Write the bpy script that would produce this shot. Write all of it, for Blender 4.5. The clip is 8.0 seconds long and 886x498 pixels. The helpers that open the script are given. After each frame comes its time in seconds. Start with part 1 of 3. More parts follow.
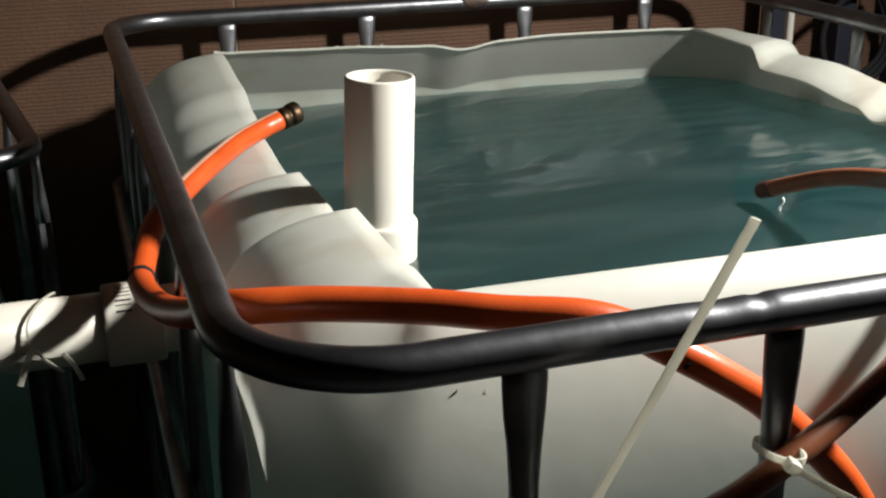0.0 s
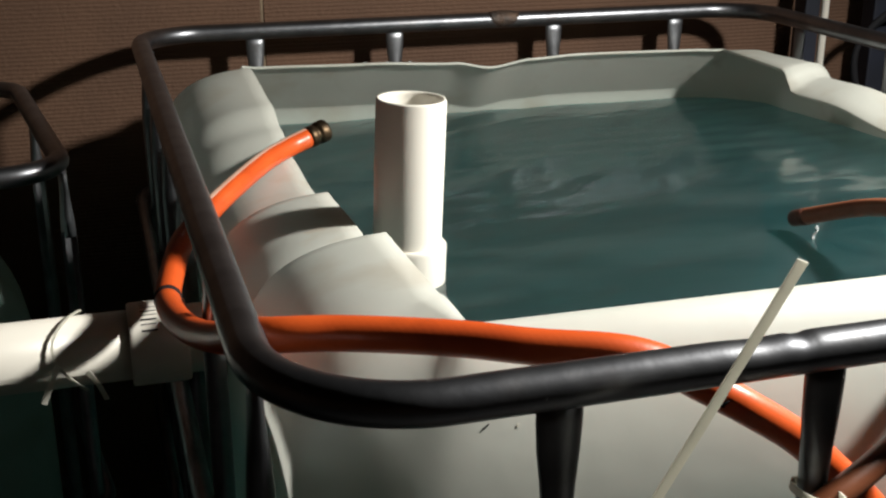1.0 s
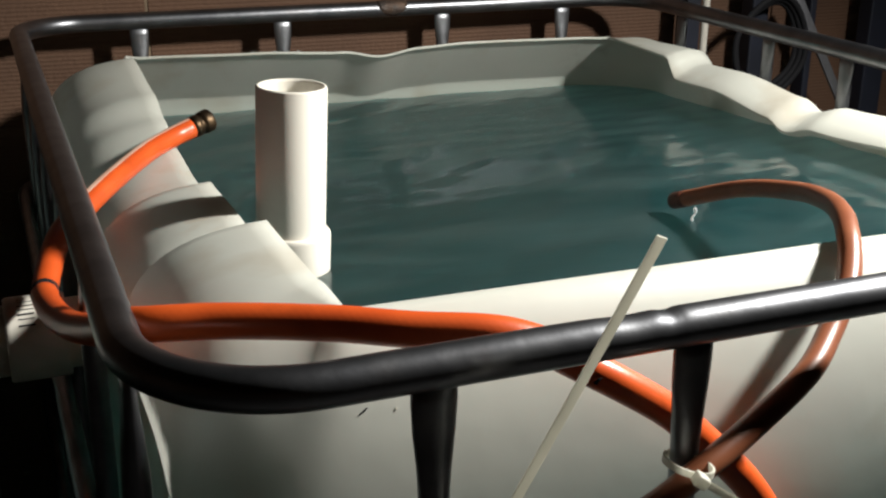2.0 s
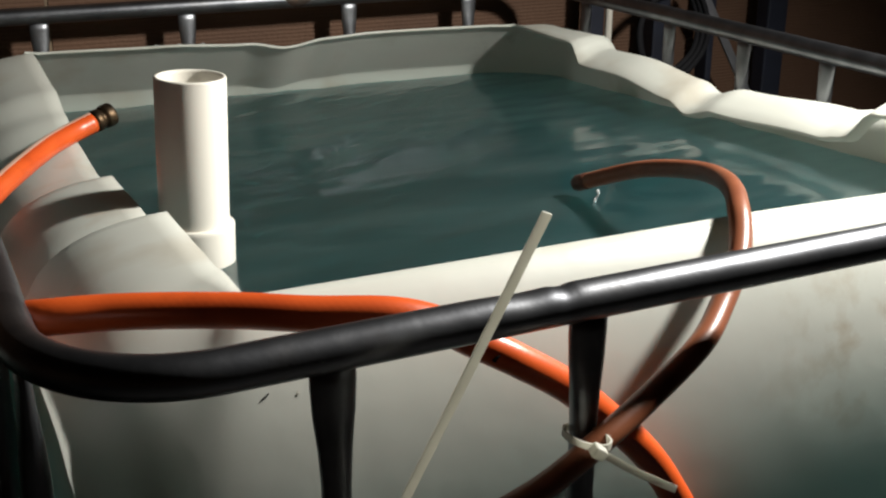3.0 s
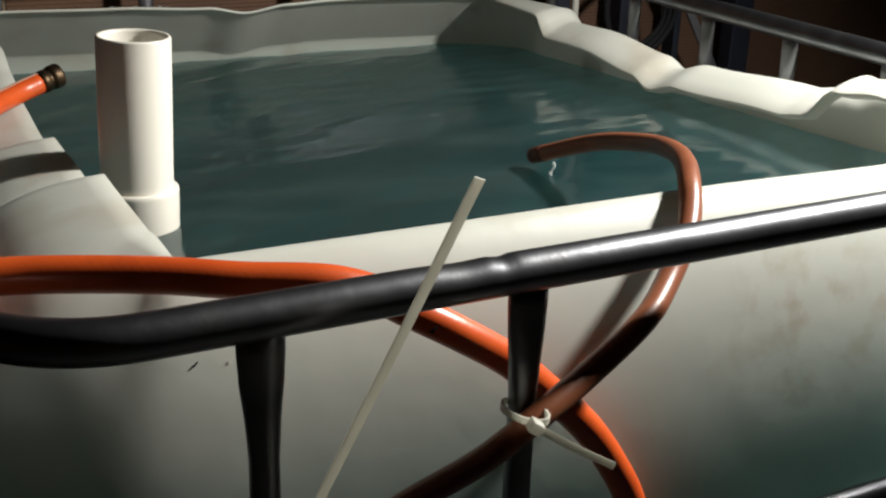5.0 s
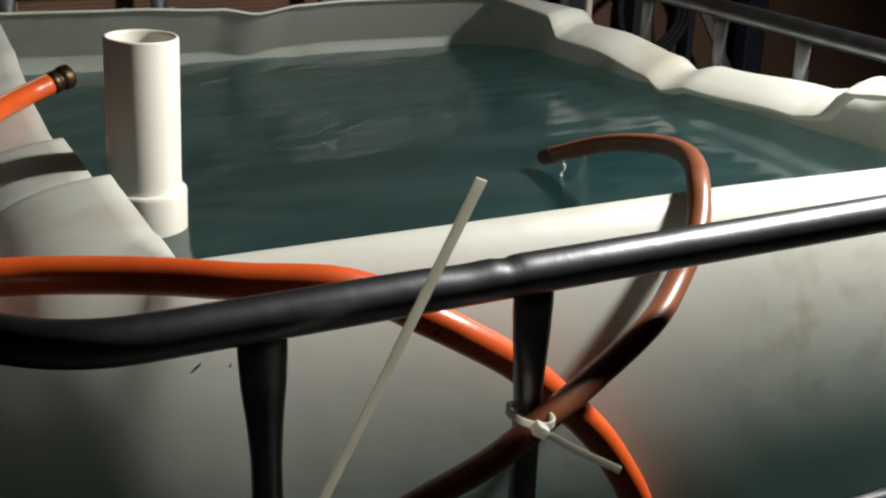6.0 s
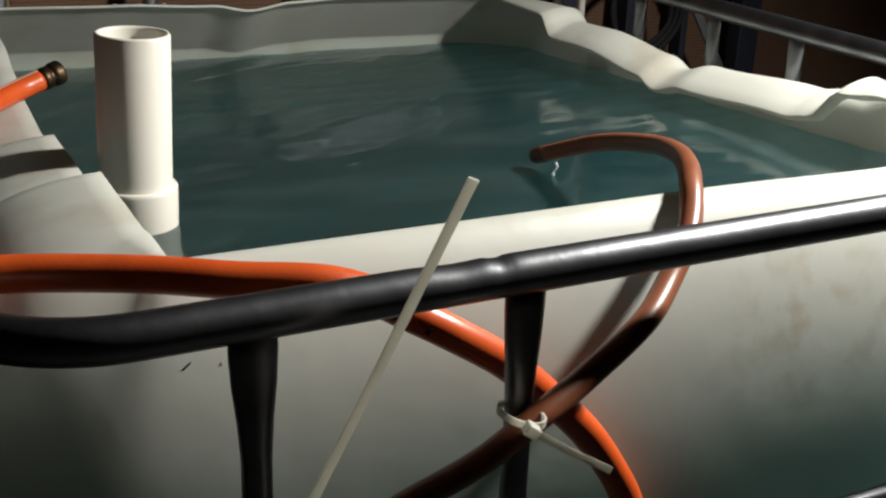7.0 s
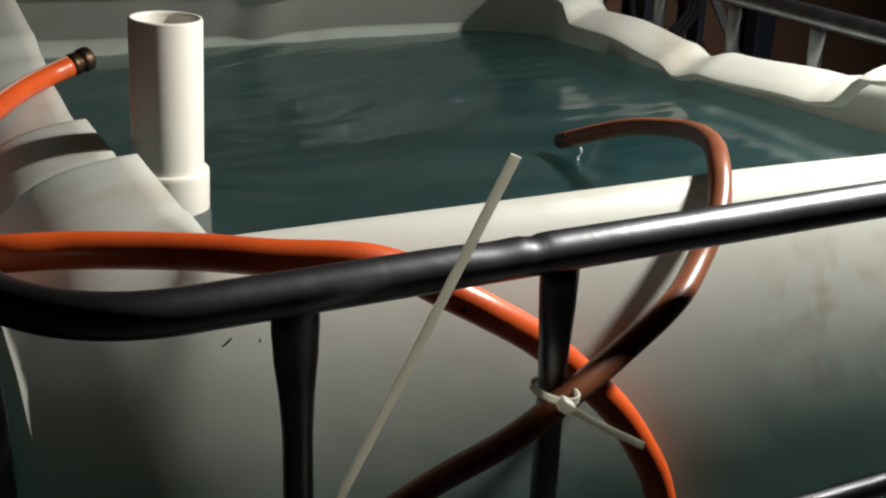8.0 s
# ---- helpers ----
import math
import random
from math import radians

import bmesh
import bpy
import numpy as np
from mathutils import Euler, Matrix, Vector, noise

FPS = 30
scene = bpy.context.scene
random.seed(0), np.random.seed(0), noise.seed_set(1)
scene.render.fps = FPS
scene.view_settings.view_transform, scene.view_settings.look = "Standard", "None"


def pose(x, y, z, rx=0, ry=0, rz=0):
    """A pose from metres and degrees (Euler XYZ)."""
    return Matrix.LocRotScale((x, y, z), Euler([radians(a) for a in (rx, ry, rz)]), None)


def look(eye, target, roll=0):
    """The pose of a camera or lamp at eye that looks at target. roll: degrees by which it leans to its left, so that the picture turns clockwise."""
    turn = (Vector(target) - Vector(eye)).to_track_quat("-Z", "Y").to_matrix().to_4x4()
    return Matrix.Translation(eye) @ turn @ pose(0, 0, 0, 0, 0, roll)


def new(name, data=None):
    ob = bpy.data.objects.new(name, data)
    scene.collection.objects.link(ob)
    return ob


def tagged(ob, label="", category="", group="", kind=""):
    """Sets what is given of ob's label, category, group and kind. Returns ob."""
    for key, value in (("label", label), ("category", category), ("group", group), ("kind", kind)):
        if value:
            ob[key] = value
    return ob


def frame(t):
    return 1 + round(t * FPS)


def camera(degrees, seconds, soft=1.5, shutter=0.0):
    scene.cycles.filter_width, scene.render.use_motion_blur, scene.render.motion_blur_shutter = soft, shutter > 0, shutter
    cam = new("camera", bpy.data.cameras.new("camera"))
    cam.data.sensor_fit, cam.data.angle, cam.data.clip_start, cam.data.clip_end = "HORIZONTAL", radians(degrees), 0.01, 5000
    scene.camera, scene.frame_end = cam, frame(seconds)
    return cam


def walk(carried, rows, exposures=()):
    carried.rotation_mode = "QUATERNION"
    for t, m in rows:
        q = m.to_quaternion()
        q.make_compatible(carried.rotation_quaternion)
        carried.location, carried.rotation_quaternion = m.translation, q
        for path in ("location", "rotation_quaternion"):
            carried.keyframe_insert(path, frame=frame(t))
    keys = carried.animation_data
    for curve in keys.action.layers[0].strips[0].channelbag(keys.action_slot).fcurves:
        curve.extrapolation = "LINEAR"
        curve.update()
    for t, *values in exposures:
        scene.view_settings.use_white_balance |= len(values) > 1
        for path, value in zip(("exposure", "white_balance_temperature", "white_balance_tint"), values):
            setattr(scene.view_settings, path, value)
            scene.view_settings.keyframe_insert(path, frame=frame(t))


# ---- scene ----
cam = camera(41.8, 8.0, soft=2.3)
PATH = [
    (0, (-0.063, -0.513, 1.403), (0.516, 1.274, 0.715), -0.7),
    (0.5, (-0.067, -0.496, 1.409), (0.498, 1.295, 0.722), -0.6),
    (1, (-0.067, -0.497, 1.41), (0.483, 1.305, 0.74), 0.0),
    (1.5, (-0.059, -0.5, 1.409), (0.545, 1.28, 0.726), 0.5),
    (1.7, (-0.056, -0.503, 1.408), (0.596, 1.26, 0.725), 0.7),
    (2.8, (-0.044, -0.516, 1.405), (0.748, 1.186, 0.713), -0.1),
    (3, (-0.042, -0.52, 1.404), (0.782, 1.165, 0.71), 0.3),
    (3.5, (-0.044, -0.521, 1.396), (0.83, 1.126, 0.673), 2.1),
    (4, (-0.036, -0.518, 1.395), (0.82, 1.133, 0.659), 1.8),
    (4.5, (-0.027, -0.519, 1.396), (0.822, 1.139, 0.667), 1.1),
    (4.7, (-0.023, -0.514, 1.394), (0.846, 1.135, 0.666), 1.9),
    (5.8, (-0.008, -0.515, 1.393), (0.822, 1.146, 0.649), 1.5),
    (6, (-0.009, -0.513, 1.392), (0.827, 1.151, 0.661), 1.7),
    (6.5, (-0.007, -0.513, 1.393), (0.846, 1.144, 0.666), 2.1),
    (7, (-0.008, -0.511, 1.392), (0.84, 1.145, 0.658), 2.1),
    (7.5, (-0.014, -0.515, 1.394), (0.825, 1.148, 0.664), 1.9),
    (8, (-0.027, -0.517, 1.389), (0.803, 1.142, 0.641), 2.0),
]
walk(cam, [(t, look(eye, target, roll)) for t, eye, target, roll in PATH],
     exposures=[(0.0, 0.28), (0.6, 0.2), (1.7, 0.2), (3.0, -0.02), (3.8, -0.17), (6.0, -0.32), (8.0, -0.38)])

# ---- light and air ----
world = bpy.data.worlds.new("room_air")
scene.world = world
world.use_nodes = True
world.node_tree.nodes["Background"].inputs[0].default_value = (0.75, 0.9, 1.0, 1)
world.node_tree.nodes["Background"].inputs[1].default_value = 0.0005

LAMP = (1.15, 0.045, 1.80)
lamp_data = bpy.data.lights.new("work_lamp_light", "SPOT")
lamp_data.energy = 168
lamp_data.spot_size, lamp_data.spot_blend = radians(172), 1.0
lamp_data.color = (0.98, 0.955, 0.89)
lamp_data.shadow_soft_size = 0.055
lamp = new("work_lamp_light", lamp_data)
lamp.matrix_world = look(LAMP, (0.72, 0.0, 1.1))


# ---- materials ----
def material(name, colour, rough=0.5, metal=0.0, colour_b=None, scale=8.0, bump=0.0, bump_scale=60.0, detail=6.0,
             spots=None, spot_scale=14.0, spot_amount=0.5, spec=0.5):
    m = bpy.data.materials.new(name)
    m.use_nodes = True
    nt = m.node_tree
    b = nt.nodes["Principled BSDF"]
    b.inputs["Roughness"].default_value = rough
    b.inputs["Metallic"].default_value = metal
    b.inputs["Specular IOR Level"].default_value = spec
    co = nt.nodes.new("ShaderNodeTexCoord")
    n1 = nt.nodes.new("ShaderNodeTexNoise")
    n1.inputs["Scale"].default_value, n1.inputs["Detail"].default_value = scale, detail
    nt.links.new(co.outputs["Object"], n1.inputs["Vector"])
    ramp = nt.nodes.new("ShaderNodeValToRGB")
    cb = colour_b or tuple(c * 0.8 for c in colour)
    ramp.color_ramp.elements[0].position, ramp.color_ramp.elements[1].position = 0.35, 0.68
    ramp.color_ramp.elements[0].color, ramp.color_ramp.elements[1].color = (*cb, 1), (*colour, 1)
    nt.links.new(n1.outputs["Fac"], ramp.inputs["Fac"])
    out = ramp.outputs["Color"]
    if spots:
        n2 = nt.nodes.new("ShaderNodeTexNoise")
        n2.inputs["Scale"].default_value, n2.inputs["Detail"].default_value = spot_scale, 8
        nt.links.new(co.outputs["Object"], n2.inputs["Vector"])
        r2 = nt.nodes.new("ShaderNodeValToRGB")
        r2.color_ramp.elements[0].position, r2.color_ramp.elements[1].position = 0.58, 0.74
        r2.color_ramp.elements[1].color = (spot_amount, spot_amount, spot_amount, 1)
        nt.links.new(n2.outputs["Fac"], r2.inputs["Fac"])
        mix = nt.nodes.new("ShaderNodeMix")
        mix.data_type = "RGBA"
        nt.links.new(r2.outputs["Color"], mix.inputs["Factor"])
        nt.links.new(out, mix.inputs["A"])
        mix.inputs["B"].default_value = (*spots, 1)
        out = mix.outputs["Result"]
    nt.links.new(out, b.inputs["Base Color"])
    if bump:
        n3 = nt.nodes.new("ShaderNodeTexNoise")
        n3.inputs["Scale"].default_value, n3.inputs["Detail"].default_value = bump_scale, 5
        nt.links.new(co.outputs["Object"], n3.inputs["Vector"])
        bp = nt.nodes.new("ShaderNodeBump")
        bp.inputs["Strength"].default_value, bp.inputs["Distance"].default_value = bump, 0.004
        nt.links.new(n3.outputs["Fac"], bp.inputs["Height"])
        nt.links.new(bp.outputs["Normal"], b.inputs["Normal"])
    return m


def tank_plastic():
    """Milky polyethylene; below the water line the water behind it shows through as a teal tint."""
    m = material("milky_polyethylene", (0.72, 0.72, 0.66), 0.42, colour_b=(0.62, 0.63, 0.57), scale=3.0, bump=0.12, bump_scale=22,
                 spots=(0.42, 0.33, 0.22), spot_scale=7, spot_amount=0.5)
    nt = m.node_tree
    b = nt.nodes["Principled BSDF"]
    link = b.inputs["Base Color"].links[0]
    src = link.from_socket
    co = nt.nodes.new("ShaderNodeTexCoord")
    sep = nt.nodes.new("ShaderNodeSeparateXYZ")
    nt.links.new(co.outputs["Object"], sep.inputs[0])
    mp = nt.nodes.new("ShaderNodeMapRange")
    mp.inputs["From Min"].default_value, mp.inputs["From Max"].default_value = 1.045, 0.93
    nt.links.new(sep.outputs["Z"], mp.inputs["Value"])
    for centre, reach, tone in (((0.58, 0.04, 1.045), 0.10, (0.36, 0.25, 0.13)), ((0.09, 0.40, 1.09), 0.07, (0.56, 0.45, 0.33)), ((0.10, 0.62, 1.07), 0.08, (0.56, 0.46, 0.34)),
                                ((0.70, 0.04, 1.02), 0.07, (0.36, 0.27, 0.16)), ((0.86, 1.12, 1.05), 0.06, (0.22, 0.2, 0.16))):
        far = nt.nodes.new("ShaderNodeVectorMath")
        far.operation = "DISTANCE"
        far.inputs[1].default_value = centre
        nt.links.new(co.outputs["Object"], far.inputs[0])
        fade = nt.nodes.new("ShaderNodeMapRange")
        fade.inputs["From Min"].default_value, fade.inputs["From Max"].default_value = reach, 0.0
        nt.links.new(far.outputs["Value"], fade.inputs["Value"])
        blot = nt.nodes.new("ShaderNodeTexNoise")
        blot.inputs["Scale"].default_value, blot.inputs["Detail"].default_value = 38, 6
        nt.links.new(co.outputs["Object"], blot.inputs["Vector"])
        cut = nt.nodes.new("ShaderNodeMapRange")
        cut.inputs["From Min"].default_value, cut.inputs["From Max"].default_value = 0.5, 0.85
        nt.links.new(blot.outputs["Fac"], cut.inputs["Value"])
        both = nt.nodes.new("ShaderNodeMath")
        both.operation = "MULTIPLY"
        nt.links.new(fade.outputs["Result"], both.inputs[0])
        nt.links.new(cut.outputs["Result"], both.inputs[1])
        stain = nt.nodes.new("ShaderNodeMix")
        stain.data_type = "RGBA"
        nt.links.new(both.outputs[0], stain.inputs["Factor"])
        nt.links.new(src, stain.inputs["A"])
        stain.inputs["B"].default_value = (*tone, 1)
        src = stain.outputs["Result"]
    mul = nt.nodes.new("ShaderNodeMix")
    mul.data_type, mul.blend_type = "RGBA", "MULTIPLY"
    nt.links.new(mp.outputs["Result"], mul.inputs["Factor"])
    nt.links.new(src, mul.inputs["A"])
    mul.inputs["B"].default_value = (0.55, 0.76, 0.76, 1)
    nt.links.new(mul.outputs["Result"], b.inputs["Base Color"])
    tr = nt.nodes.new("ShaderNodeBsdfTranslucent")
    nt.links.new(mul.outputs["Result"], tr.inputs["Color"])
    ms = nt.nodes.new("ShaderNodeMixShader")
    ms.inputs[0].default_value = 0.3
    nt.links.new(b.outputs[0], ms.inputs[1])
    nt.links.new(tr.outputs[0], ms.inputs[2])
    nt.links.new(ms.outputs[0], nt.nodes["Material Output"].inputs[0])
    return m


def water_material():
    """Turbid water: part of the light goes through with a teal tint, part is scattered back in a colour with painted
    ripple reflections, and the surface mirrors.
    """
    m = bpy.data.materials.new("turbid_water")
    m.use_nodes = True
    nt = m.node_tree
    nt.nodes.remove(nt.nodes["Principled BSDF"])
    dif = nt.nodes.new("ShaderNodeBsdfDiffuse")
    clear = nt.nodes.new("ShaderNodeBsdfTransparent")
    clear.inputs["Color"].default_value = (0.28, 0.60, 0.62, 1)
    down = nt.nodes.new("ShaderNodeBsdfTranslucent")
    down.inputs["Color"].default_value = (0.46, 0.80, 0.85, 1)
    under = nt.nodes.new("ShaderNodeMixShader")
    under.inputs[0].default_value = 0.3
    nt.links.new(down.outputs[0], under.inputs[1])
    nt.links.new(clear.outputs[0], under.inputs[2])
    body = nt.nodes.new("ShaderNodeMixShader")
    body.inputs[0].default_value = 0.93
    nt.links.new(dif.outputs[0], body.inputs[1])
    nt.links.new(under.outputs[0], body.inputs[2])
    # soft ripple reflections, painted as slanting pale and dark streaks in the diffuse colour
    wc = nt.nodes.new("ShaderNodeTexCoord")
    wm = nt.nodes.new("ShaderNodeMapping")
    wm.inputs["Rotation"].default_value, wm.inputs["Scale"].default_value = (0, 0, -0.64), (1.0, 2.4, 1.0)
    nt.links.new(wc.outputs["Object"], wm.inputs["Vector"])
    wn = nt.nodes.new("ShaderNodeTexNoise")
    wn.inputs["Scale"].default_value, wn.inputs["Detail"].default_value, wn.inputs["Distortion"].default_value = 3.6, 6, 1.3
    nt.links.new(wm.outputs["Vector"], wn.inputs["Vector"])
    wr = nt.nodes.new("ShaderNodeValToRGB")
    wr.color_ramp.elements[0].position, wr.color_ramp.elements[1].position = 0.36, 0.68
    wr.color_ramp.elements[0].color, wr.color_ramp.elements[1].color = (0.02, 0.11, 0.14, 1), (0.20, 0.33, 0.35, 1)
    nt.links.new(wn.outputs["Fac"], wr.inputs["Fac"])
    nt.links.new(wr.outputs["Color"], dif.inputs["Color"])
    gloss = nt.nodes.new("ShaderNodeBsdfGlossy")
    gloss.inputs["Roughness"].default_value = 0.11
    fres = nt.nodes.new("ShaderNodeFresnel")
    fres.inputs["IOR"].default_value = 1.5
    top = nt.nodes.new("ShaderNodeMixShader")
    nt.links.new(fres.outputs[0], top.inputs[0])
    nt.links.new(body.outputs[0], top.inputs[1])
    nt.links.new(gloss.outputs[0], top.inputs[2])
    nt.links.new(top.outputs[0], nt.nodes["Material Output"].inputs[0])
    co = nt.nodes.new("ShaderNodeTexCoord")
    mp = nt.nodes.new("ShaderNodeMapping")
    mp.inputs["Rotation"].default_value = (0, 0, -0.64)
    mp.inputs["Scale"].default_value = (1.0, 2.2, 1.0)
    nt.links.new(co.outputs["Object"], mp.inputs["Vector"])
    heights = []
    for scale, dist in ((4.5, 1.2), (13.0, 0.8)):
        n = nt.nodes.new("ShaderNodeTexNoise")
        n.inputs["Scale"].default_value, n.inputs["Detail"].default_value, n.inputs["Distortion"].default_value = scale, 3, dist
        nt.links.new(mp.outputs["Vector"], n.inputs["Vector"])
        heights.append(n)
    add = nt.nodes.new("ShaderNodeMath")
    add.operation = "MULTIPLY_ADD"
    add.inputs[1].default_value = 0.14
    nt.links.new(heights[1].outputs["Fac"], add.inputs[0])
    nt.links.new(heights[0].outputs["Fac"], add.inputs[2])
    bp = nt.nodes.new("ShaderNodeBump")
    bp.inputs["Strength"].default_value, bp.inputs["Distance"].default_value = 0.10, 0.01
    nt.links.new(add.outputs[0], bp.inputs["Height"])
    for n in (gloss, fres):
        nt.links.new(bp.outputs["Normal"], n.inputs["Normal"])
    return m


def hose_material(name, colour, colour_b, rough):
    """Braided hose: a fine diamond relief along its length (UV.x round, UV.y along, in metres)."""
    m = material(name, colour, rough, colour_b=colour_b, scale=25, spots=(colour[0] * 0.45, colour[1] * 0.4, colour[2] * 0.4),
                 spot_scale=30, spot_amount=0.5)
    nt = m.node_tree
    b = nt.nodes["Principled BSDF"]
    uv = nt.nodes.new("ShaderNodeTexCoord")
    sep = nt.nodes.new("ShaderNodeSeparateXYZ")
    nt.links.new(uv.outputs["UV"], sep.inputs[0])
    waves = []
    for sign in (1, -1):
        a = nt.nodes.new("ShaderNodeMath")
        a.operation = "MULTIPLY"
        a.inputs[1].default_value = sign * 10 * 2 * math.pi
        nt.links.new(sep.outputs["X"], a.inputs[0])
        c = nt.nodes.new("ShaderNodeMath")
        c.operation = "MULTIPLY_ADD"
        c.inputs[1].default_value = 2 * math.pi / 0.005
        nt.links.new(sep.outputs["Y"], c.inputs[0])
        nt.links.new(a.outputs[0], c.inputs[2])
        s = nt.nodes.new("ShaderNodeMath")
        s.operation = "SINE"
        nt.links.new(c.outputs[0], s.inputs[0])
        waves.append(s)
    mx = nt.nodes.new("ShaderNodeMath")
    mx.operation = "MAXIMUM"
    nt.links.new(waves[0].outputs[0], mx.inputs[0])
    nt.links.new(waves[1].outputs[0], mx.inputs[1])
    bp = nt.nodes.new("ShaderNodeBump")
    bp.inputs["Strength"].default_value, bp.inputs["Distance"].default_value = 0.03, 0.0005
    nt.links.new(mx.outputs[0], bp.inputs["Height"])
    nt.links.new(bp.outputs["Normal"], b.inputs["Normal"])
    return m


PLASTIC = tank_plastic()
WATER = water_material()
STEEL = material("galvanised_steel", (0.225, 0.23, 0.245), 0.36, 1.0, colour_b=(0.15, 0.155, 0.17), scale=30, bump=0.06, bump_scale=90,
                 spots=(0.16, 0.13, 0.11), spot_scale=20, spot_amount=0.3)
GALV = material("dull_galvanised_tube", (0.30, 0.31, 0.33), 0.42, 0.95, colour_b=(0.19, 0.195, 0.21), scale=24, bump=0.1, bump_scale=90,
                spots=(0.16, 0.12, 0.10), spot_scale=30, spot_amount=0.5)
PVC = material("white_pvc", (0.72, 0.69, 0.62), 0.35, colour_b=(0.67, 0.64, 0.57), scale=6, bump=0.03, bump_scale=40)
ORANGE = hose_material("orange_rubber", (0.60, 0.090, 0.015), (0.50, 0.066, 0.011), 0.36)
BROWN = hose_material("red_brown_rubber", (0.23, 0.078, 0.036), (0.17, 0.053, 0.025), 0.36)
STRIPE = material("pale_stripe", (0.76, 0.50, 0.38), 0.5, colour_b=(0.68, 0.40, 0.29), scale=40)
BRASS = material("tarnished_brass", (0.085, 0.055, 0.03), 0.45, 0.9, colour_b=(0.03, 0.022, 0.016), scale=60, bump=0.2, bump_scale=120)
NYLON = material("natural_nylon", (0.78, 0.77, 0.70), 0.4, colour_b=(0.7, 0.69, 0.62), scale=30)
def let_through(m, share):
    """Lets part of the light pass through a thin pale sheet."""
    nt = m.node_tree
    b = nt.nodes["Principled BSDF"]
    tr = nt.nodes.new("ShaderNodeBsdfTranslucent")
    nt.links.new(b.inputs["Base Color"].links[0].from_socket, tr.inputs["Color"])
    ms = nt.nodes.new("ShaderNodeMixShader")
    ms.inputs[0].default_value = share
    nt.links.new(b.outputs[0], ms.inputs[1])
    nt.links.new(tr.outputs[0], ms.inputs[2])
    nt.links.new(ms.outputs[0], nt.nodes["Material Output"].inputs[0])


let_through(NYLON, 0.5)
BLACK = material("black_plastic", (0.014, 0.014, 0.016), 0.8, spec=0.15, colour_b=(0.012, 0.012, 0.014), scale=20)
PANEL = material("brown_wall_board", (0.128, 0.067, 0.039), 0.85, colour_b=(0.092, 0.048, 0.029), scale=5, bump=0.35, bump_scale=140,
                 spots=(0.11, 0.06, 0.035), spot_scale=9, spot_amount=0.5)
nt = PANEL.node_tree
wave = nt.nodes.new("ShaderNodeTexWave")
wave.bands_direction = "Z"
wave.inputs["Scale"].default_value, wave.inputs["Distortion"].default_value, wave.inputs["Detail"].default_value = 52, 1.2, 2
tc = nt.nodes.new("ShaderNodeTexCoord")
nt.links.new(tc.outputs["Object"], wave.inputs["Vector"])
ribs = nt.nodes.new("ShaderNodeBump")
ribs.inputs["Strength"].default_value, ribs.inputs["Distance"].default_value = 0.35, 0.002
nt.links.new(wave.outputs["Fac"], ribs.inputs["Height"])
old = nt.nodes["Principled BSDF"].inputs["Normal"].links[0].from_socket
nt.links.new(old, ribs.inputs["Normal"])
nt.links.new(ribs.outputs["Normal"], nt.nodes["Principled BSDF"].inputs["Normal"])
# floor stays out of view; near black so little light bounces onto the posts
CONCRETE = material("dusty_concrete", (0.035, 0.034, 0.033), 0.85, colour_b=(0.022, 0.021, 0.02), scale=4, bump=0.3, bump_scale=50)
DARK_WOOD = material("dark_ceiling_board", (0.05, 0.04, 0.03), 0.8, colour_b=(0.03, 0.024, 0.019), scale=4, bump=0.2, bump_scale=60)
PALLET = material("weathered_pallet_wood", (0.26, 0.19, 0.12), 0.8, colour_b=(0.16, 0.115, 0.075), scale=12, bump=0.3, bump_scale=70)


# ---- builders ----
def part(name, bm, mat, parent=None, label="", smooth=True):
    me = bpy.data.meshes.new(name)
    bm.to_mesh(me)
    bm.free()
    for p in me.polygons:
        p.use_smooth = smooth
    me.materials.append(mat)
    ob = new(name, me)
    ob.parent = parent
    if label:
        tagged(ob, label)
    return ob


def thing(name, label, category, at=(0, 0, 0), group="", kind=""):
    ob = new(name)
    ob.empty_display_size = 0.05
    ob.location = at
    return tagged(ob, label, category, group, kind)


def box(bm, lo, hi, bevel=0.0):
    m = Matrix.Translation([(a + b) / 2 for a, b in zip(lo, hi)]) @ Matrix.Diagonal((*[b - a for a, b in zip(lo, hi)], 1))
    made = bmesh.ops.create_cube(bm, size=1, matrix=m)
    if bevel:
        vs = made["verts"]
        es = list({e for v in vs for e in v.link_edges})
        bmesh.ops.bevel(bm, geom=es, offset=bevel, segments=2, affect="EDGES", profile=0.5)
    return bm


def curve_points(ctrl, step=0.006, closed=False):
    """A smooth line through the control points (centripetal-like Catmull-Rom), at an even step."""
    c = [Vector(p) for p in ctrl]
    n = len(c)
    out = []
    for i in range(n if closed else n - 1):
        p1, p2 = c[i], c[(i + 1) % n]
        p0 = c[(i - 1) % n] if closed or i > 0 else p1 + (p1 - p2)
        p3 = c[(i + 2) % n] if closed or i + 2 < n else p2 + (p2 - p1)
        d = max((p2 - p1).length, 1e-6)
        m1 = (p2 - p0) * (d / max((p2 - p1).length + (p1 - p0).length, 1e-6))
        m2 = (p3 - p1) * (d / max((p3 - p2).length + (p2 - p1).length, 1e-6))
        k = max(2, int(d / step))
        for j in range(k):
            t = j / k
            out.append((2 * t**3 - 3 * t**2 + 1) * p1 + (t**3 - 2 * t**2 + t) * m1 + (-2 * t**3 + 3 * t**2) * p2 + (t**3 - t**2) * m2)
    if not closed:
        out.append(c[-1])
    return out


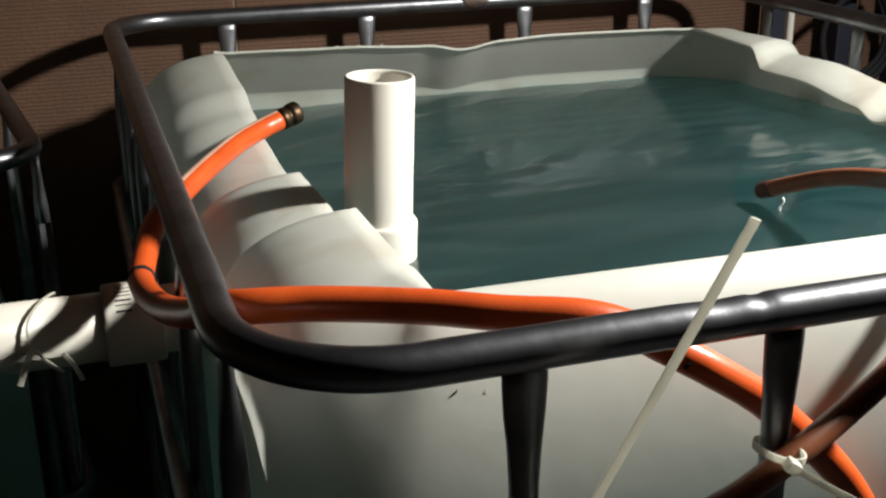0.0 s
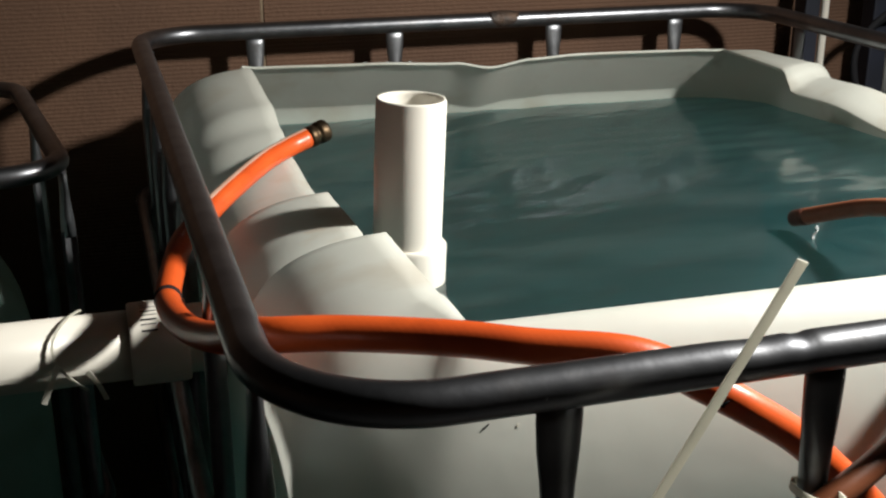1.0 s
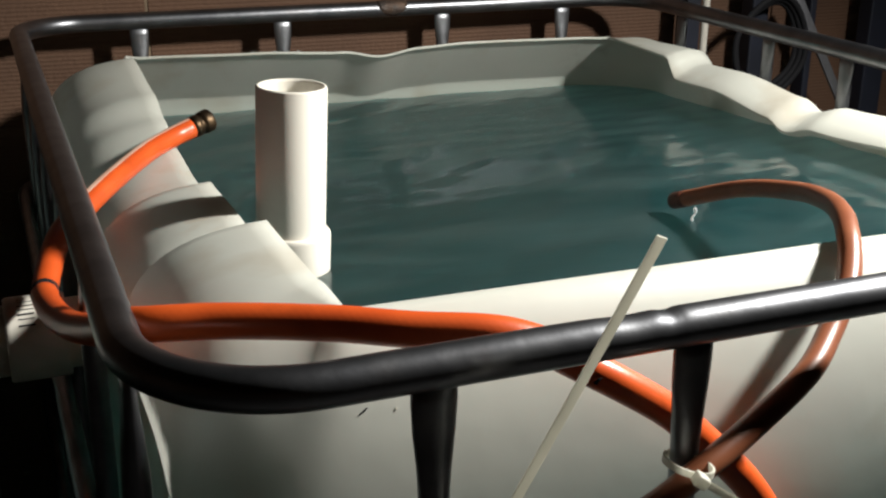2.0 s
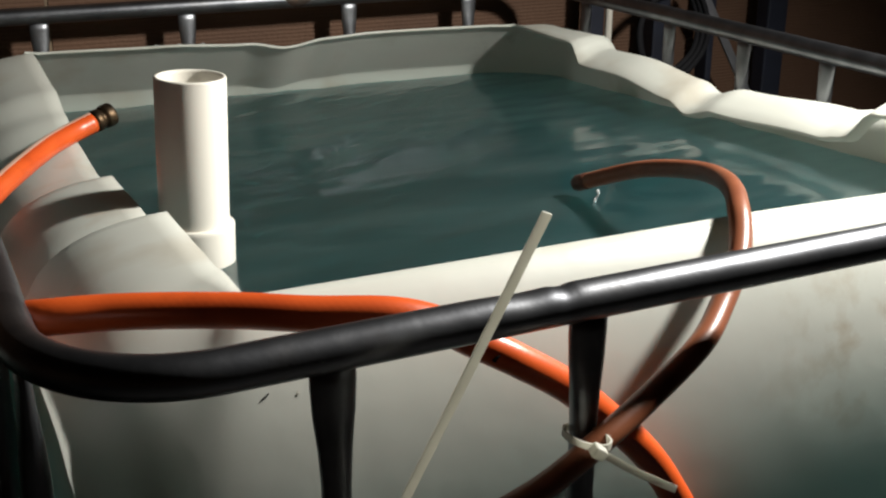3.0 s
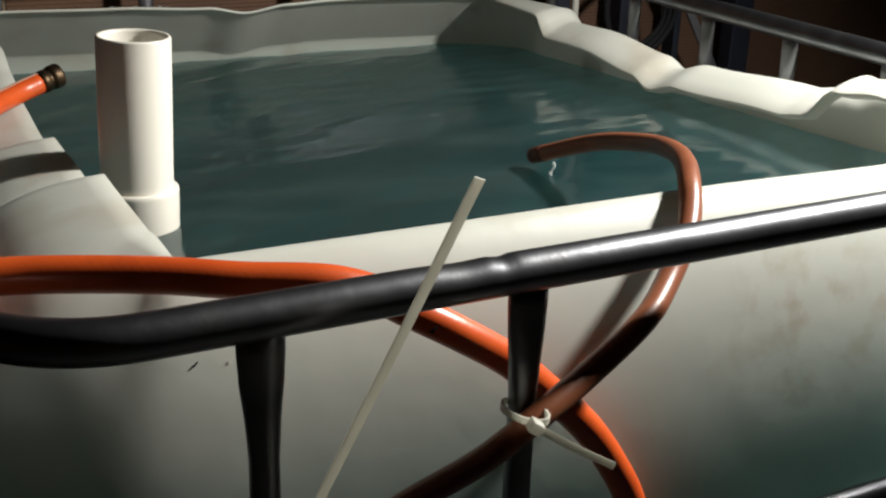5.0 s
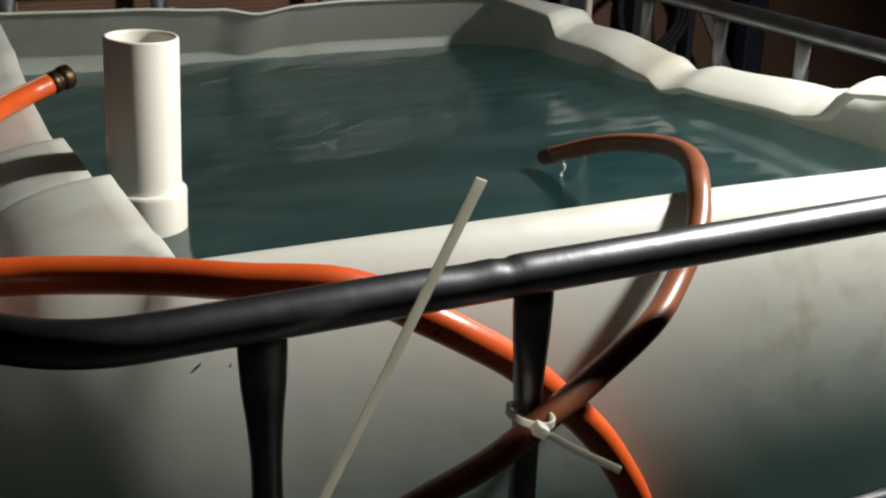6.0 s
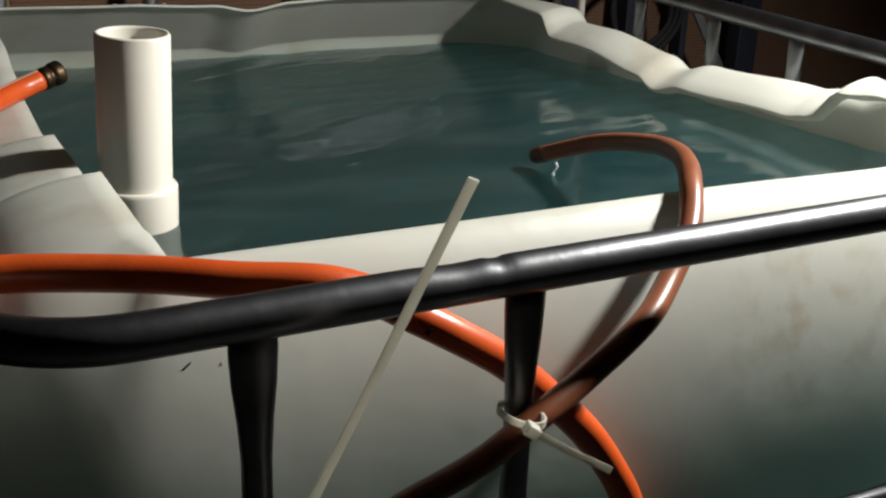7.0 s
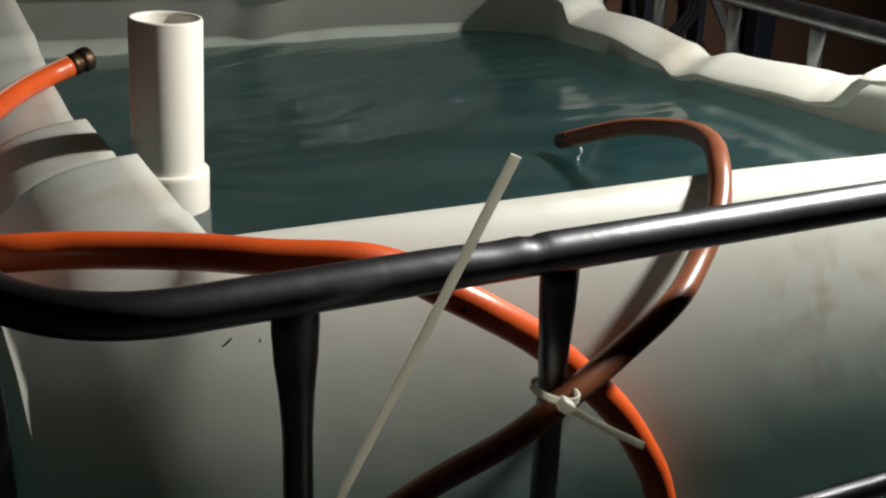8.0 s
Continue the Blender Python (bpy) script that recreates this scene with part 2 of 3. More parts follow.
def sweep(pts, radius, segs=16, closed=False, cap=True, start=0.0, end=2 * math.pi, bm=None):
    """A tube along pts; radius a number or a function of (fraction) giving (across, up). UV: round, along in metres."""
    bm = bm or bmesh.new()
    uvl = bm.loops.layers.uv.verify()
    n = len(pts)
    rings, run, length = [], [0.0], 0.0
    whole = abs(end - start - 2 * math.pi) < 1e-6
    up = Vector((0, 0, 1))
    prev = None
    for i, p in enumerate(pts):
        a = pts[(i - 1) % n] if closed or i else p
        b = pts[(i + 1) % n] if closed or i < n - 1 else p
        t = (b - a).normalized()
        if prev is None:
            side = t.cross(up)
            if side.length < 1e-3:
                side = Vector((1, 0, 0))
            side.normalize()
        else:
            side = (prev - t * prev.dot(t)).normalized()
        prev = side
        upv = side.cross(t)
        r = radius(i / (n - 1)) if callable(radius) else radius
        ra, rb = r if isinstance(r, tuple) else (r, r)
        count = segs if whole else segs + 1
        rings.append([bm.verts.new(p + side * (ra * math.cos(start + (end - start) * k / segs)) + upv * (rb * math.sin(start + (end - start) * k / segs)))
                      for k in range(count)])
        if i:
            length += (p - pts[i - 1]).length
            run.append(length)
    m = n if closed else n - 1
    for i in range(m):
        r1, r2 = rings[i], rings[(i + 1) % n]
        y1, y2 = run[i], run[i + 1] if i + 1 < n else run[i] + 0.006
        for k in range(segs):
            k2 = (k + 1) % len(r1)
            f = bm.faces.new((r1[k], r1[k2], r2[k2], r2[k]))
            for lp, (u, v) in zip(f.loops, ((k / segs, y1), ((k + 1) / segs, y1), ((k + 1) / segs, y2), (k / segs, y2))):
                lp[uvl].uv = (u, v)
    if cap and not closed and whole:
        bm.faces.new(rings[0][::-1])
        bm.faces.new(rings[-1])
    if whole:
        bmesh.ops.recalc_face_normals(bm, faces=bm.faces)
    return bm


def lathe(profile, segs=40, m=Matrix()):
    """Turns (radius, z) pairs round z."""
    bm = bmesh.new()
    rings = [[bm.verts.new(m @ Vector((r * math.cos(2 * math.pi * k / segs), r * math.sin(2 * math.pi * k / segs), z))) for k in range(segs)]
             for r, z in profile]
    for a, b in zip(rings, rings[1:]):
        for k in range(segs):
            bm.faces.new((a[k], a[(k + 1) % segs], b[(k + 1) % segs], b[k]))
    return bm


def along(x, table):
    if x <= table[0][0]:
        return table[0][1]
    for (a, va), (b, vb) in zip(table, table[1:]):
        if x <= b:
            s = (x - a) / (b - a)
            s = s * s * (3 - 2 * s)
            return va + (vb - va) * s
    return table[-1][1]


def round_rect(x0, y0, x1, y1, r, step=0.01, arc=16):
    """Points and outward normals round a rectangle with round corners, from the near left going right."""
    out = []
    corners = [((x1 - r, y0 + r), -90), ((x1 - r, y1 - r), 0), ((x0 + r, y1 - r), 90), ((x0 + r, y0 + r), 180)]
    sides = [((x0 + r, y0), (x1 - r, y0), (0, -1)), ((x1, y0 + r), (x1, y1 - r), (1, 0)), ((x1 - r, y1), (x0 + r, y1), (0, 1)), ((x0, y1 - r), (x0, y0 + r), (-1, 0))]
    for (a, b, n), (c, deg) in zip(sides, corners):
        k = max(2, int(math.dist(a, b) / step))
        for j in range(k):
            s = j / k
            out.append((Vector((a[0] + (b[0] - a[0]) * s, a[1] + (b[1] - a[1]) * s)), Vector(n)))
        for j in range(arc):
            th = radians(deg + 90 * j / arc)
            nn = Vector((math.cos(th), math.sin(th)))
            out.append((Vector(c) + nn * r, nn))
    return out


# ---- the room ----
def slab(name, lo, hi, mat, label, category):
    bm = box(bmesh.new(), lo, hi)
    return tagged(part(name, bm, mat, smooth=False), label, category, kind="structure")


slab("floor", (-4.1, -4.2, -0.1), (5.1, 1.5, 0.0), CONCRETE, "unseen concrete basement floor, kept dark to cut bounce", "floor")
slab("wall_north", (-4.1, 1.262, 0.0), (5.1, 1.4, 2.5), PANEL, "dim brown textured board wall behind the tank", "wall")
for lo, hi in ((-4.0, 0.183), (0.188, 1.30), (1.304, 5.0)):
    wp = part("wall_panel", box(bmesh.new(), (lo, 1.256, 0.0), (hi, 1.2615, 2.5), 0.001), PANEL, bpy.data.objects["wall_north"], smooth=False)
part("joint_strip", box(bmesh.new(), (0.1835, 1.2575, 0.0), (0.1875, 1.2616, 2.5)), PALLET, bpy.data.objects["wall_north"], "pale joint strip", smooth=False)
# unseen walls and ceiling, added far off and dim so the steel reflects black
slab("wall_east", (5.0, -4.2, 0.0), (5.1, 1.254, 2.5), PANEL, "dim brown board wall", "wall")
slab("wall_west", (-4.1, -4.2, 0.0), (-4.0, 1.254, 2.5), PANEL, "dim brown board wall", "wall")
slab("wall_south", (-4.0, -4.2, 0.0), (5.0, -4.1, 2.5), PANEL, "dim brown board wall", "wall")
slab("ceiling", (-4.1, -4.2, 2.504), (5.1, 1.4, 2.6), DARK_WOOD, "unseen ceiling, kept dark to mute reflections", "ceiling")

# ---- the cut-open container ----
CX0, CY0, CX1, CY1 = 0.0, 0.0, 0.98, 1.2      # centre lines of the cage's top rail
RAIL_Z = 1.144
WATER_Z, WATER_FALL = 1.064, -0.051      # at the near side; the tank leans a little, so the water lies aslant to its rails
LEFT = [(0.0, 1.14), (0.135, 1.136), (0.30, 1.133), (0.325, 1.098), (0.384, 1.106), (0.515, 1.101), (0.54, 1.082), (0.60, 1.08), (0.70, 1.085),
        (0.78, 1.10), (0.84, 1.115), (1.0, 1.126), (1.1, 1.11), (1.2, 1.10)]
RIGHT = [(0.0, 1.135), (0.285, 1.129), (0.345, 1.12), (0.385, 1.085), (0.42, 1.078), (0.60, 1.066), (0.655, 1.052), (0.69, 1.063), (0.81, 1.073), (0.905, 1.070),
         (0.935, 1.098), (1.1, 1.099), (1.2, 1.095)]
CREST = [(0.0, 0.03), (0.33, 0.036), (0.4, 0.066), (0.9, 0.054), (0.945, 0.026), (1.05, 0.016), (1.2, 0.008)]      # how far the flap dips inwards from its crest
NEAR = [(0.0, 1.14), (0.5, 1.138), (0.7, 1.134), (1.0, 1.13)]
FAR = [(0.0, 1.125), (0.16, 1.110), (0.31, 1.107), (0.44, 1.101), (0.495, 1.092), (0.56, 1.101), (0.63, 1.104), (0.9, 1.100), (1.0, 1.104)]


def bottle_mesh(x0, y0, x1, y1, bottom):
    bm = bmesh.new()
    rings = []
    for p, n in round_rect(x0, y0, x1, y1, 0.128):
        wx, wy = n.x * n.x, n.y * n.y
        side = along(p.y, LEFT if n.x < 0 else RIGHT)
        endz = along(p.x, NEAR if n.y < 0 else FAR)
        lip_x, lip_y = 0.109 if n.x < 0 else 0.085, 0.062 if n.y < 0 else 0.085
        near_x = (0.128 - lip_x) / abs(n.x) if abs(n.x) > 0.01 else 9
        near_y = (0.128 - lip_y) / abs(n.y) if abs(n.y) > 0.01 else 9
        sharp = 0.128 - min(near_x, near_y)
        even = wx * lip_x + wy * lip_y
        top = wx * side + wy * endz
        depth = wx * 0.085 + wy * (0.21 if n.y < 0 else 0.082)
        prof = [(0.05, bottom), (0.012, bottom + 0.015), (0.0, bottom + 0.05), (0.0, 0.45), (0.0, 0.75), (0.0, top - depth - 0.03)]
        q = 1.0 - wx * (0.42 if n.x > 0 else 0.24)
        flat = wy if n.y > 0 else 0.0          # the far shoulder is a straight slope
        for k in range(15):
            th = radians(84 * k / 14)
            lip = even + (sharp - even) * (k / 14) ** 3
            across = (1 - math.cos(th) ** q) / (1 - math.cos(radians(84)) ** q)
            rise = (math.sin(th) / math.sin(radians(84))) ** q
            across += (k / 14 - across) * flat
            rise += (k / 14 - rise) * flat
            prof.append((lip * across, top - depth + depth * rise))
            if n.x > 0:
                a, z = prof[-1]
                prof[-1] = (a, z + wx * along(p.y, CREST) * math.sin(th) * (1 - a / lip))
        prof += [(lip + 0.0006, top - 0.0012), (lip + 0.0006, top - 0.003), (lip - 0.0004, top - 0.0042), (lip * 0.8, top - 0.0045 - depth * 0.04)]
        # the near left corner is blown squarer than an arc, fading out towards the cut edge
        square = 0.128 if n.x < 0 and n.y < 0 else 0.0
        dx, dy = [square * math.copysign(abs(c) ** 0.42 - abs(c), c) for c in n]
        fade = [1.0] * 6 + [1 - k / 14 for k in range(15)] + [0.0] * 4
        rings.append([bm.verts.new((p.x - n.x * s + dx * f, p.y - n.y * s + dy * f, z)) for (s, z), f in zip(prof, fade)])
    for a, b in zip(rings, rings[1:] + rings[:1]):
        for k in range(len(a) - 1):
            bm.faces.new((a[k], b[k], b[k + 1], a[k + 1]))
    bm.faces.new([r[0] for r in rings][::-1])
    return bm


def rail_loop(x0, y0, x1, y1, z, r=0.09):
    return [Vector((p.x, p.y, z)) for p, n in round_rect(x0, y0, x1, y1, r, 0.02, 12)]


def post_mesh(x, y, top, bottom, across):
    """A cage tube, pressed flat where it meets the rail. across: 'x' or 'y', the way the flat end is wide."""
    pts = [Vector((x, y, z)) for z in (bottom, 0.5, 0.8, 1.0, top - 0.075, top - 0.05, top - 0.03, top - 0.012, top)]

    def shape(f):
        i = round(f * (len(pts) - 1))
        flat = (0, 0, 0, 0, 0, 0.35, 0.8, 1, 1)[i]
        wide, thin = 0.0084 + 0.0050 * flat, 0.0084 - 0.0040 * flat
        return (wide, thin) if across == "x" else (thin, wide)
    return sweep(pts, shape, 14)


tank = thing("water_tank", "cut-open white plastic bulk tank in a galvanised tube cage", "tank")
bottle = part("bottle", bottle_mesh(0.022, 0.038, 0.962, 1.188, 0.16), PLASTIC, tank, "milky white plastic bottle with its top cut off")
bm = sweep(curve_points(rail_loop(CX0, CY0, CX1, CY1, RAIL_Z), 0.004, True), 0.0122, 24, closed=True)
for v in bm.verts:                      # a small dent in the near run
    if v.co.y < 0.03 and v.co.z > RAIL_Z:
        v.co.z -= 0.0020 * math.exp(-((v.co.x - 0.288) / 0.0045) ** 2) * (v.co.z - RAIL_Z) / 0.0122
        v.co.z -= 0.0012 * math.exp(-((v.co.x - 0.262) / 0.016) ** 2) * (v.co.z - RAIL_Z) / 0.0122
top_rail = part("top_rail", bm, STEEL, tank)
RUST = material("burnt_weld", (0.05, 0.047, 0.046), 0.6, 0.6, colour_b=(0.10, 0.062, 0.042), scale=60, bump=0.6, bump_scale=150)
weld_pts = [Vector((0.522 + 0.006 * k, CY1 - 0.001, RAIL_Z + 0.0015)) for k in range(9)]
part("weld", sweep(weld_pts, lambda f: (0.0106 + 0.0026 * math.sin(math.pi * f), 0.0106 + 0.0026 * math.sin(math.pi * f)), 18), RUST, top_rail, "burnt rusty weld on the rail")
for z in (0.926, 0.62, 0.34):
    part("cross_rail", sweep(rail_loop(CX0 - 0.016, CY0 - 0.016, CX1 + 0.016, CY1 + 0.016, z, 0.1), 0.0085, 14, closed=True), STEEL, tank)
for x in (0.148, 0.307, 0.672, 0.833):
    part("post", post_mesh(x, 0.0, RAIL_Z - 0.008, 0.15, "x"), GALV, tank)
for x in (0.165, 0.375, 0.632, 0.843):
    part("post", post_mesh(x, CY1, RAIL_Z - 0.008, 0.15, "x"), GALV, tank)
for y in (0.13, 0.366, 0.521, 0.673, 0.835, 1.055):
    part("post", post_mesh(CX1, y, RAIL_Z - 0.008, 0.15, "y"), GALV, tank)
part("post", post_mesh(CX0 + 0.001, 0.078, RAIL_Z - 0.008, 0.15, "y"), STEEL, tank)
for y in (0.30, 0.52, 0.70, 0.88, 1.06):
    part("post", post_mesh(CX0, y, RAIL_Z - 0.008, 0.15, "y"), STEEL, tank)
bm = bmesh.new()
for x in (0.0, 0.44, 0.88):
    box(bm, (x, 0.0, 0.0), (x + 0.1, 1.2, 0.12))
for y in (0.0, 0.27, 0.54, 0.81, 1.08):
    box(bm, (0.0, y, 0.12), (0.98, y + 0.12, 0.145))
part("pallet", bm, PALLET, tank, "weathered wooden pallet", smooth=False)



def water_mesh(x0, y0, x1, y1, r, step=0.0055):
    """A rippled sheet inside a round-cornered outline."""
    rng = random.Random(7)
    trains = []
    for k in range(26):
        long = 0.030 * 1.075 ** k
        th = radians(126 + rng.gauss(0, 22))
        trains.append((2 * math.pi / long * math.cos(th), 2 * math.pi / long * math.sin(th), rng.uniform(0, 6.28), 0.0022 * long))
    bm = bmesh.new()
    nx, ny = int((x1 - x0) / step), int((y1 - y0) / step)
    rows = []
    for j in range(ny + 1):
        y = y0 + (y1 - y0) * j / ny
        inset = max(0.0, r - min(y - y0, y1 - y))
        cut = r - math.sqrt(max(r * r - inset * inset, 0.0))
        row = []
        for i in range(nx + 1):
            x = x0 + cut + (x1 - x0 - 2 * cut) * i / nx
            calm = 0.45 + 0.55 * math.sin(5.1 * x + 2.0) * math.sin(3.7 * y + 0.4)
            z = WATER_Z + WATER_FALL * (y - y0) + (0.5 + 0.5 * calm) * sum(a * math.sin(kx * x + ky * y + ph + 0.5 * math.sin(9 * x - 7 * y + ph)) for kx, ky, ph, a in trains)
            row.append(bm.verts.new((x, y, z)))
        rows.append(row)
    for a, b in zip(rows, rows[1:]):
        for i in range(nx):
            bm.faces.new((a[i], a[i + 1], b[i + 1], b[i]))
    return bm


tagged(part("water", water_mesh(0.04, 0.072, 0.945, 1.182, 0.11), WATER), "teal rippling water filling the tank", "water", kind="structure")

# ---- standpipe ----
PX, PY = 0.181, 0.410
pipe = thing("standpipe", "white plastic standpipe with a socket coupling standing in the water", "pipe", (PX - 0.0362, PY + 0.010, 0.17))
pipe.rotation_euler = (radians(0.5), radians(2.1), 0)
part("tube", lathe([(0.0255, 0.9), (0.0257, 1.0355), (0.0264, 1.038), (0.0287, 1.038), (0.0295, 1.0365), (0.0295, 0.85)]), PVC, pipe)
part("coupling", lathe([(0.0291, 0.913), (0.0325, 0.9135), (0.0337, 0.912), (0.0340, 0.909), (0.0340, 0.80), (0.0291, 0.798)]), PVC, pipe)
part("lower_tube", lathe([(0.0289, 0.86), (0.0289, 0.0), (0.0255, 0.0)]), PVC, pipe)

# ---- orange hose ----
A = [(0.152, 0.716, 1.103), (0.128, 0.704, 1.097), (0.096, 0.665, 1.094), (0.051, 0.586, 1.090), (0.024, 0.543, 1.083), (-0.004, 0.492, 1.075), (-0.019, 0.443, 1.062),
     (-0.026, 0.393, 1.057), (-0.018, 0.307, 1.070), (-0.004, 0.201, 1.105), (0.007, 0.137, 1.133), (0.016, 0.115, 1.141), (0.054, 0.101, 1.143), (0.113, 0.076, 1.143),
     (0.156, 0.055, 1.141), (0.20, 0.038, 1.139), (0.225, 0.032, 1.131), (0.246, 0.030, 1.118), (0.273, 0.024, 1.102), (0.310, 0.024, 1.076), (0.338, 0.024, 1.050),
     (0.372, 0.024, 1.015), (0.394, 0.024, 0.984), (0.414, 0.024, 0.947), (0.425, 0.024, 0.9), (0.43, 0.024, 0.7), (0.43, 0.0, 0.4)]
hose = thing("hose", "bright orange braided hose with a brass end over the tank rim", "hose", A[0])
R_A = 0.0106


def hung(bm, ob):
    bmesh.ops.transform(bm, matrix=Matrix.Translation(ob.location).inverted(), verts=bm.verts)
    return bm


pts_a = curve_points(A)
part("tube", hung(sweep(pts_a, R_A, 20), hose), ORANGE, hose)
part("stripe", hung(sweep(pts_a[:40], R_A + 0.0005, 5, cap=False, start=radians(68), end=radians(104)), hose), STRIPE, hose, "pale stripe along the hose")
way = (pts_a[0] - pts_a[3]).normalized()
turn = Matrix.Translation(pts_a[0]) @ way.to_track_quat("Z", "Y").to_matrix().to_4x4()
part("brass_fitting", hung(lathe([(0.0075, -0.002), (0.0112, -0.002), (0.0118, 0.001), (0.0118, 0.006), (0.0104, 0.007), (0.0104, 0.010), (0.0122, 0.011), (0.0126, 0.014), (0.0126, 0.020),
     (0.0118, 0.022), (0.0085, 0.022), (0.0075, 0.012), (0.0, 0.012)], 28, turn), hose), BRASS, hose, "tarnished brass hose fitting")
i = 58
part("band", hung(sweep(pts_a[i:i + 2], R_A + 0.0006, 20), hose), BLACK, hose, "black band round the hose")

# ---- red-brown hose ----
B = [(0.574, 0.43, 1.060), (0.584, 0.34, 1.097), (0.573, 0.25, 1.122), (0.545, 0.18, 1.138), (0.511, 0.122, 1.1475), (0.489, 0.089, 1.1450), (0.477, 0.071, 1.1360), (0.461, 0.053, 1.1240),
     (0.436, 0.035, 1.1055), (0.403, 0.013, 1.0915), (0.351, -0.005, 1.0727), (0.308, -0.0170, 1.0584), (0.274, -0.0140, 1.0360), (0.229, -0.003, 1.0103), (0.1526, -0.018, 0.990), (0.08, -0.024, 0.965), (0.0, -0.035, 0.9)]
hose_b = thing("hose", "thin red-brown hose bent over the rim and dripping into the tank", "hose", B[0])
part("tube", hung(sweep(curve_points(B), 0.0082, 18), hose_b), BROWN, hose_b)

DARK_RUBBER = material("wet_dark_rubber", (0.09, 0.035, 0.022), 0.3, colour_b=(0.06, 0.022, 0.015), scale=40)
pts_b = curve_points(B)
part("cut_end", hung(sweep([pts_b[0] - (pts_b[1] - pts_b[0]) * 0.3] + pts_b[0:4], lambda f: (0.0078 + 0.0007 * min(1, 3 * f), 0.0078 + 0.0007 * min(1, 3 * f)), 18), hose_b), DARK_RUBBER, hose_b, "dark wet cut end of the hose")


# ---- zip ties ----
def strap(pts, wide, thin, face):
    """A flat nylon strap along pts, its broad side towards face."""
    bm = bmesh.new()
    rows = []
    for i, p in enumerate(pts):
        t = (pts[min(i + 1, len(pts) - 1)] - pts[max(i - 1, 0)]).normalized()
        f = Vector(face(p)) if callable(face) else Vector(face)
        f = (f - t * f.dot(t)).normalized()
        s = t.cross(f)
        rows.append([bm.verts.new(p + s * a * wide / 2 + f * b * thin / 2) for a, b in ((-1, -1), (1, -1), (1, 1), (-1, 1))])
    for a, b in zip(rows, rows[1:]):
        for k in range(4):
            bm.faces.new((a[k], a[(k + 1) % 4], b[(k + 1) % 4], b[k]))
    bm.faces.new(rows[0][::-1])
    bm.faces.new(rows[-1])
    bmesh.ops.recalc_face_normals(bm, faces=bm.faces)
    return bm


def tie(label, centre, radii, z, head, tail, wide, at_tilt=0.0):
    t = thing("zip_tie", label, "zip tie", head, group="zip ties")
    ring = [Vector((centre[0] + radii[0] * math.cos(a), centre[1] + radii[1] * math.sin(a), z - at_tilt * math.sin(a))) for a in [2 * math.pi * k / 24 for k in range(25)]]
    part("loop", hung(strap(ring, wide, 0.0012, lambda p: (p.x - centre[0], p.y - centre[1], 0)), t), NYLON, t, smooth=False)
    part("tail", hung(strap(curve_points(tail), wide, 0.0013, (-0.2, -1, 0.3)), t), NYLON, t, smooth=False)
    way = (Vector(tail[1]) - Vector(tail[0])).normalized()
    bm = box(bmesh.new(), (-0.0042, -0.0036, -0.004), (0.0042, 0.0036, 0.004), 0.001)
    bmesh.ops.transform(bm, matrix=way.to_track_quat("Z", "Y").to_matrix().to_4x4(), verts=bm.verts)
    part("head", bm, NYLON, t)
    return t


tie("long white nylon zip tie with its tail sticking up", (0.148, 0.0), (0.0105, 0.0105), 0.99, (0.1495, -0.0135, 0.99),
    [(0.1495, -0.0135, 0.99), (0.166, -0.030, 1.045), (0.195, -0.059, 1.141), (0.223, -0.087, 1.235)], 0.0050)
tie("short white nylon zip tie holding the hose to the cage", (0.3005, -0.0140), (0.0092, 0.0215), 1.0620, (0.294, -0.0365, 1.0655),
    [(0.294, -0.0365, 1.0655), (0.316, -0.0435, 1.0505), (0.340, -0.051, 1.0365)], 0.0046, 0.004)


# ---- cross pipe to the neighbouring tank ----
CY, CZ = 0.45, 1.0
cross = thing("cross_pipe", "white plastic pipe with a labelled coupling joining two tanks", "pipe", (0.0, CY, CZ))
lay = Matrix.Rotation(radians(-90), 4, "Y")
part("tube", lathe([(0.0, 0.55), (0.030, 0.55), (0.030, -0.024), (0.0, -0.024)], 36, lay), PVC, cross)
part("coupling", lathe([(0.0302, 0.0585), (0.0345, 0.0585), (0.0357, 0.057), (0.0360, 0.054), (0.0360, 0.012), (0.0352, 0.0095), (0.0302, 0.0095)], 36, lay), PVC, cross)
for k, (a, w, l) in enumerate([(0, 0.0016, 0.013), (3.2, 0.001, 0.013), (5.4, 0.0018, 0.013), (8.2, 0.001, 0.013), (10.4, 0.0014, 0.013), (13.2, 0.0009, 0.013), (15.0, 0.0012, 0.004), (17.5, 0.0012, 0.004)]):
    bm = bmesh.new()
    for i in range(4):
        for x in (0.0, l):
            th = radians(128 + 3 * a + i * (w / 0.0363) * 57.3 / 3)
            bm.verts.new((-0.048 + x, -0.0363 * math.sin(th) * 1.0, -0.0363 * math.cos(th)))
    bm.verts.ensure_lookup_table()
    for i in range(3):
        bm.faces.new([bm.verts[j] for j in (2 * i, 2 * i + 1, 2 * i + 3, 2 * i + 2)])
    part("label_bar", bm, BLACK, cross, "dark printed label bar")
t = thing("zip_tie", "loose white nylon zip tie hanging round the cross pipe", "zip tie", (-0.105, CY, CZ + 0.034), group="zip ties")
ring = [Vector((-0.108 + 0.012 * math.sin(2 * a + 0.6), CY + 0.034 * math.sin(a), CZ + 0.034 * math.cos(a))) for a in [2 * math.pi * k / 30 for k in range(31)]]
part("loop", hung(strap(ring, 0.0022, 0.0012, lambda p: (0, p.y - CY, p.z - CZ)), t), NYLON, t, smooth=False)
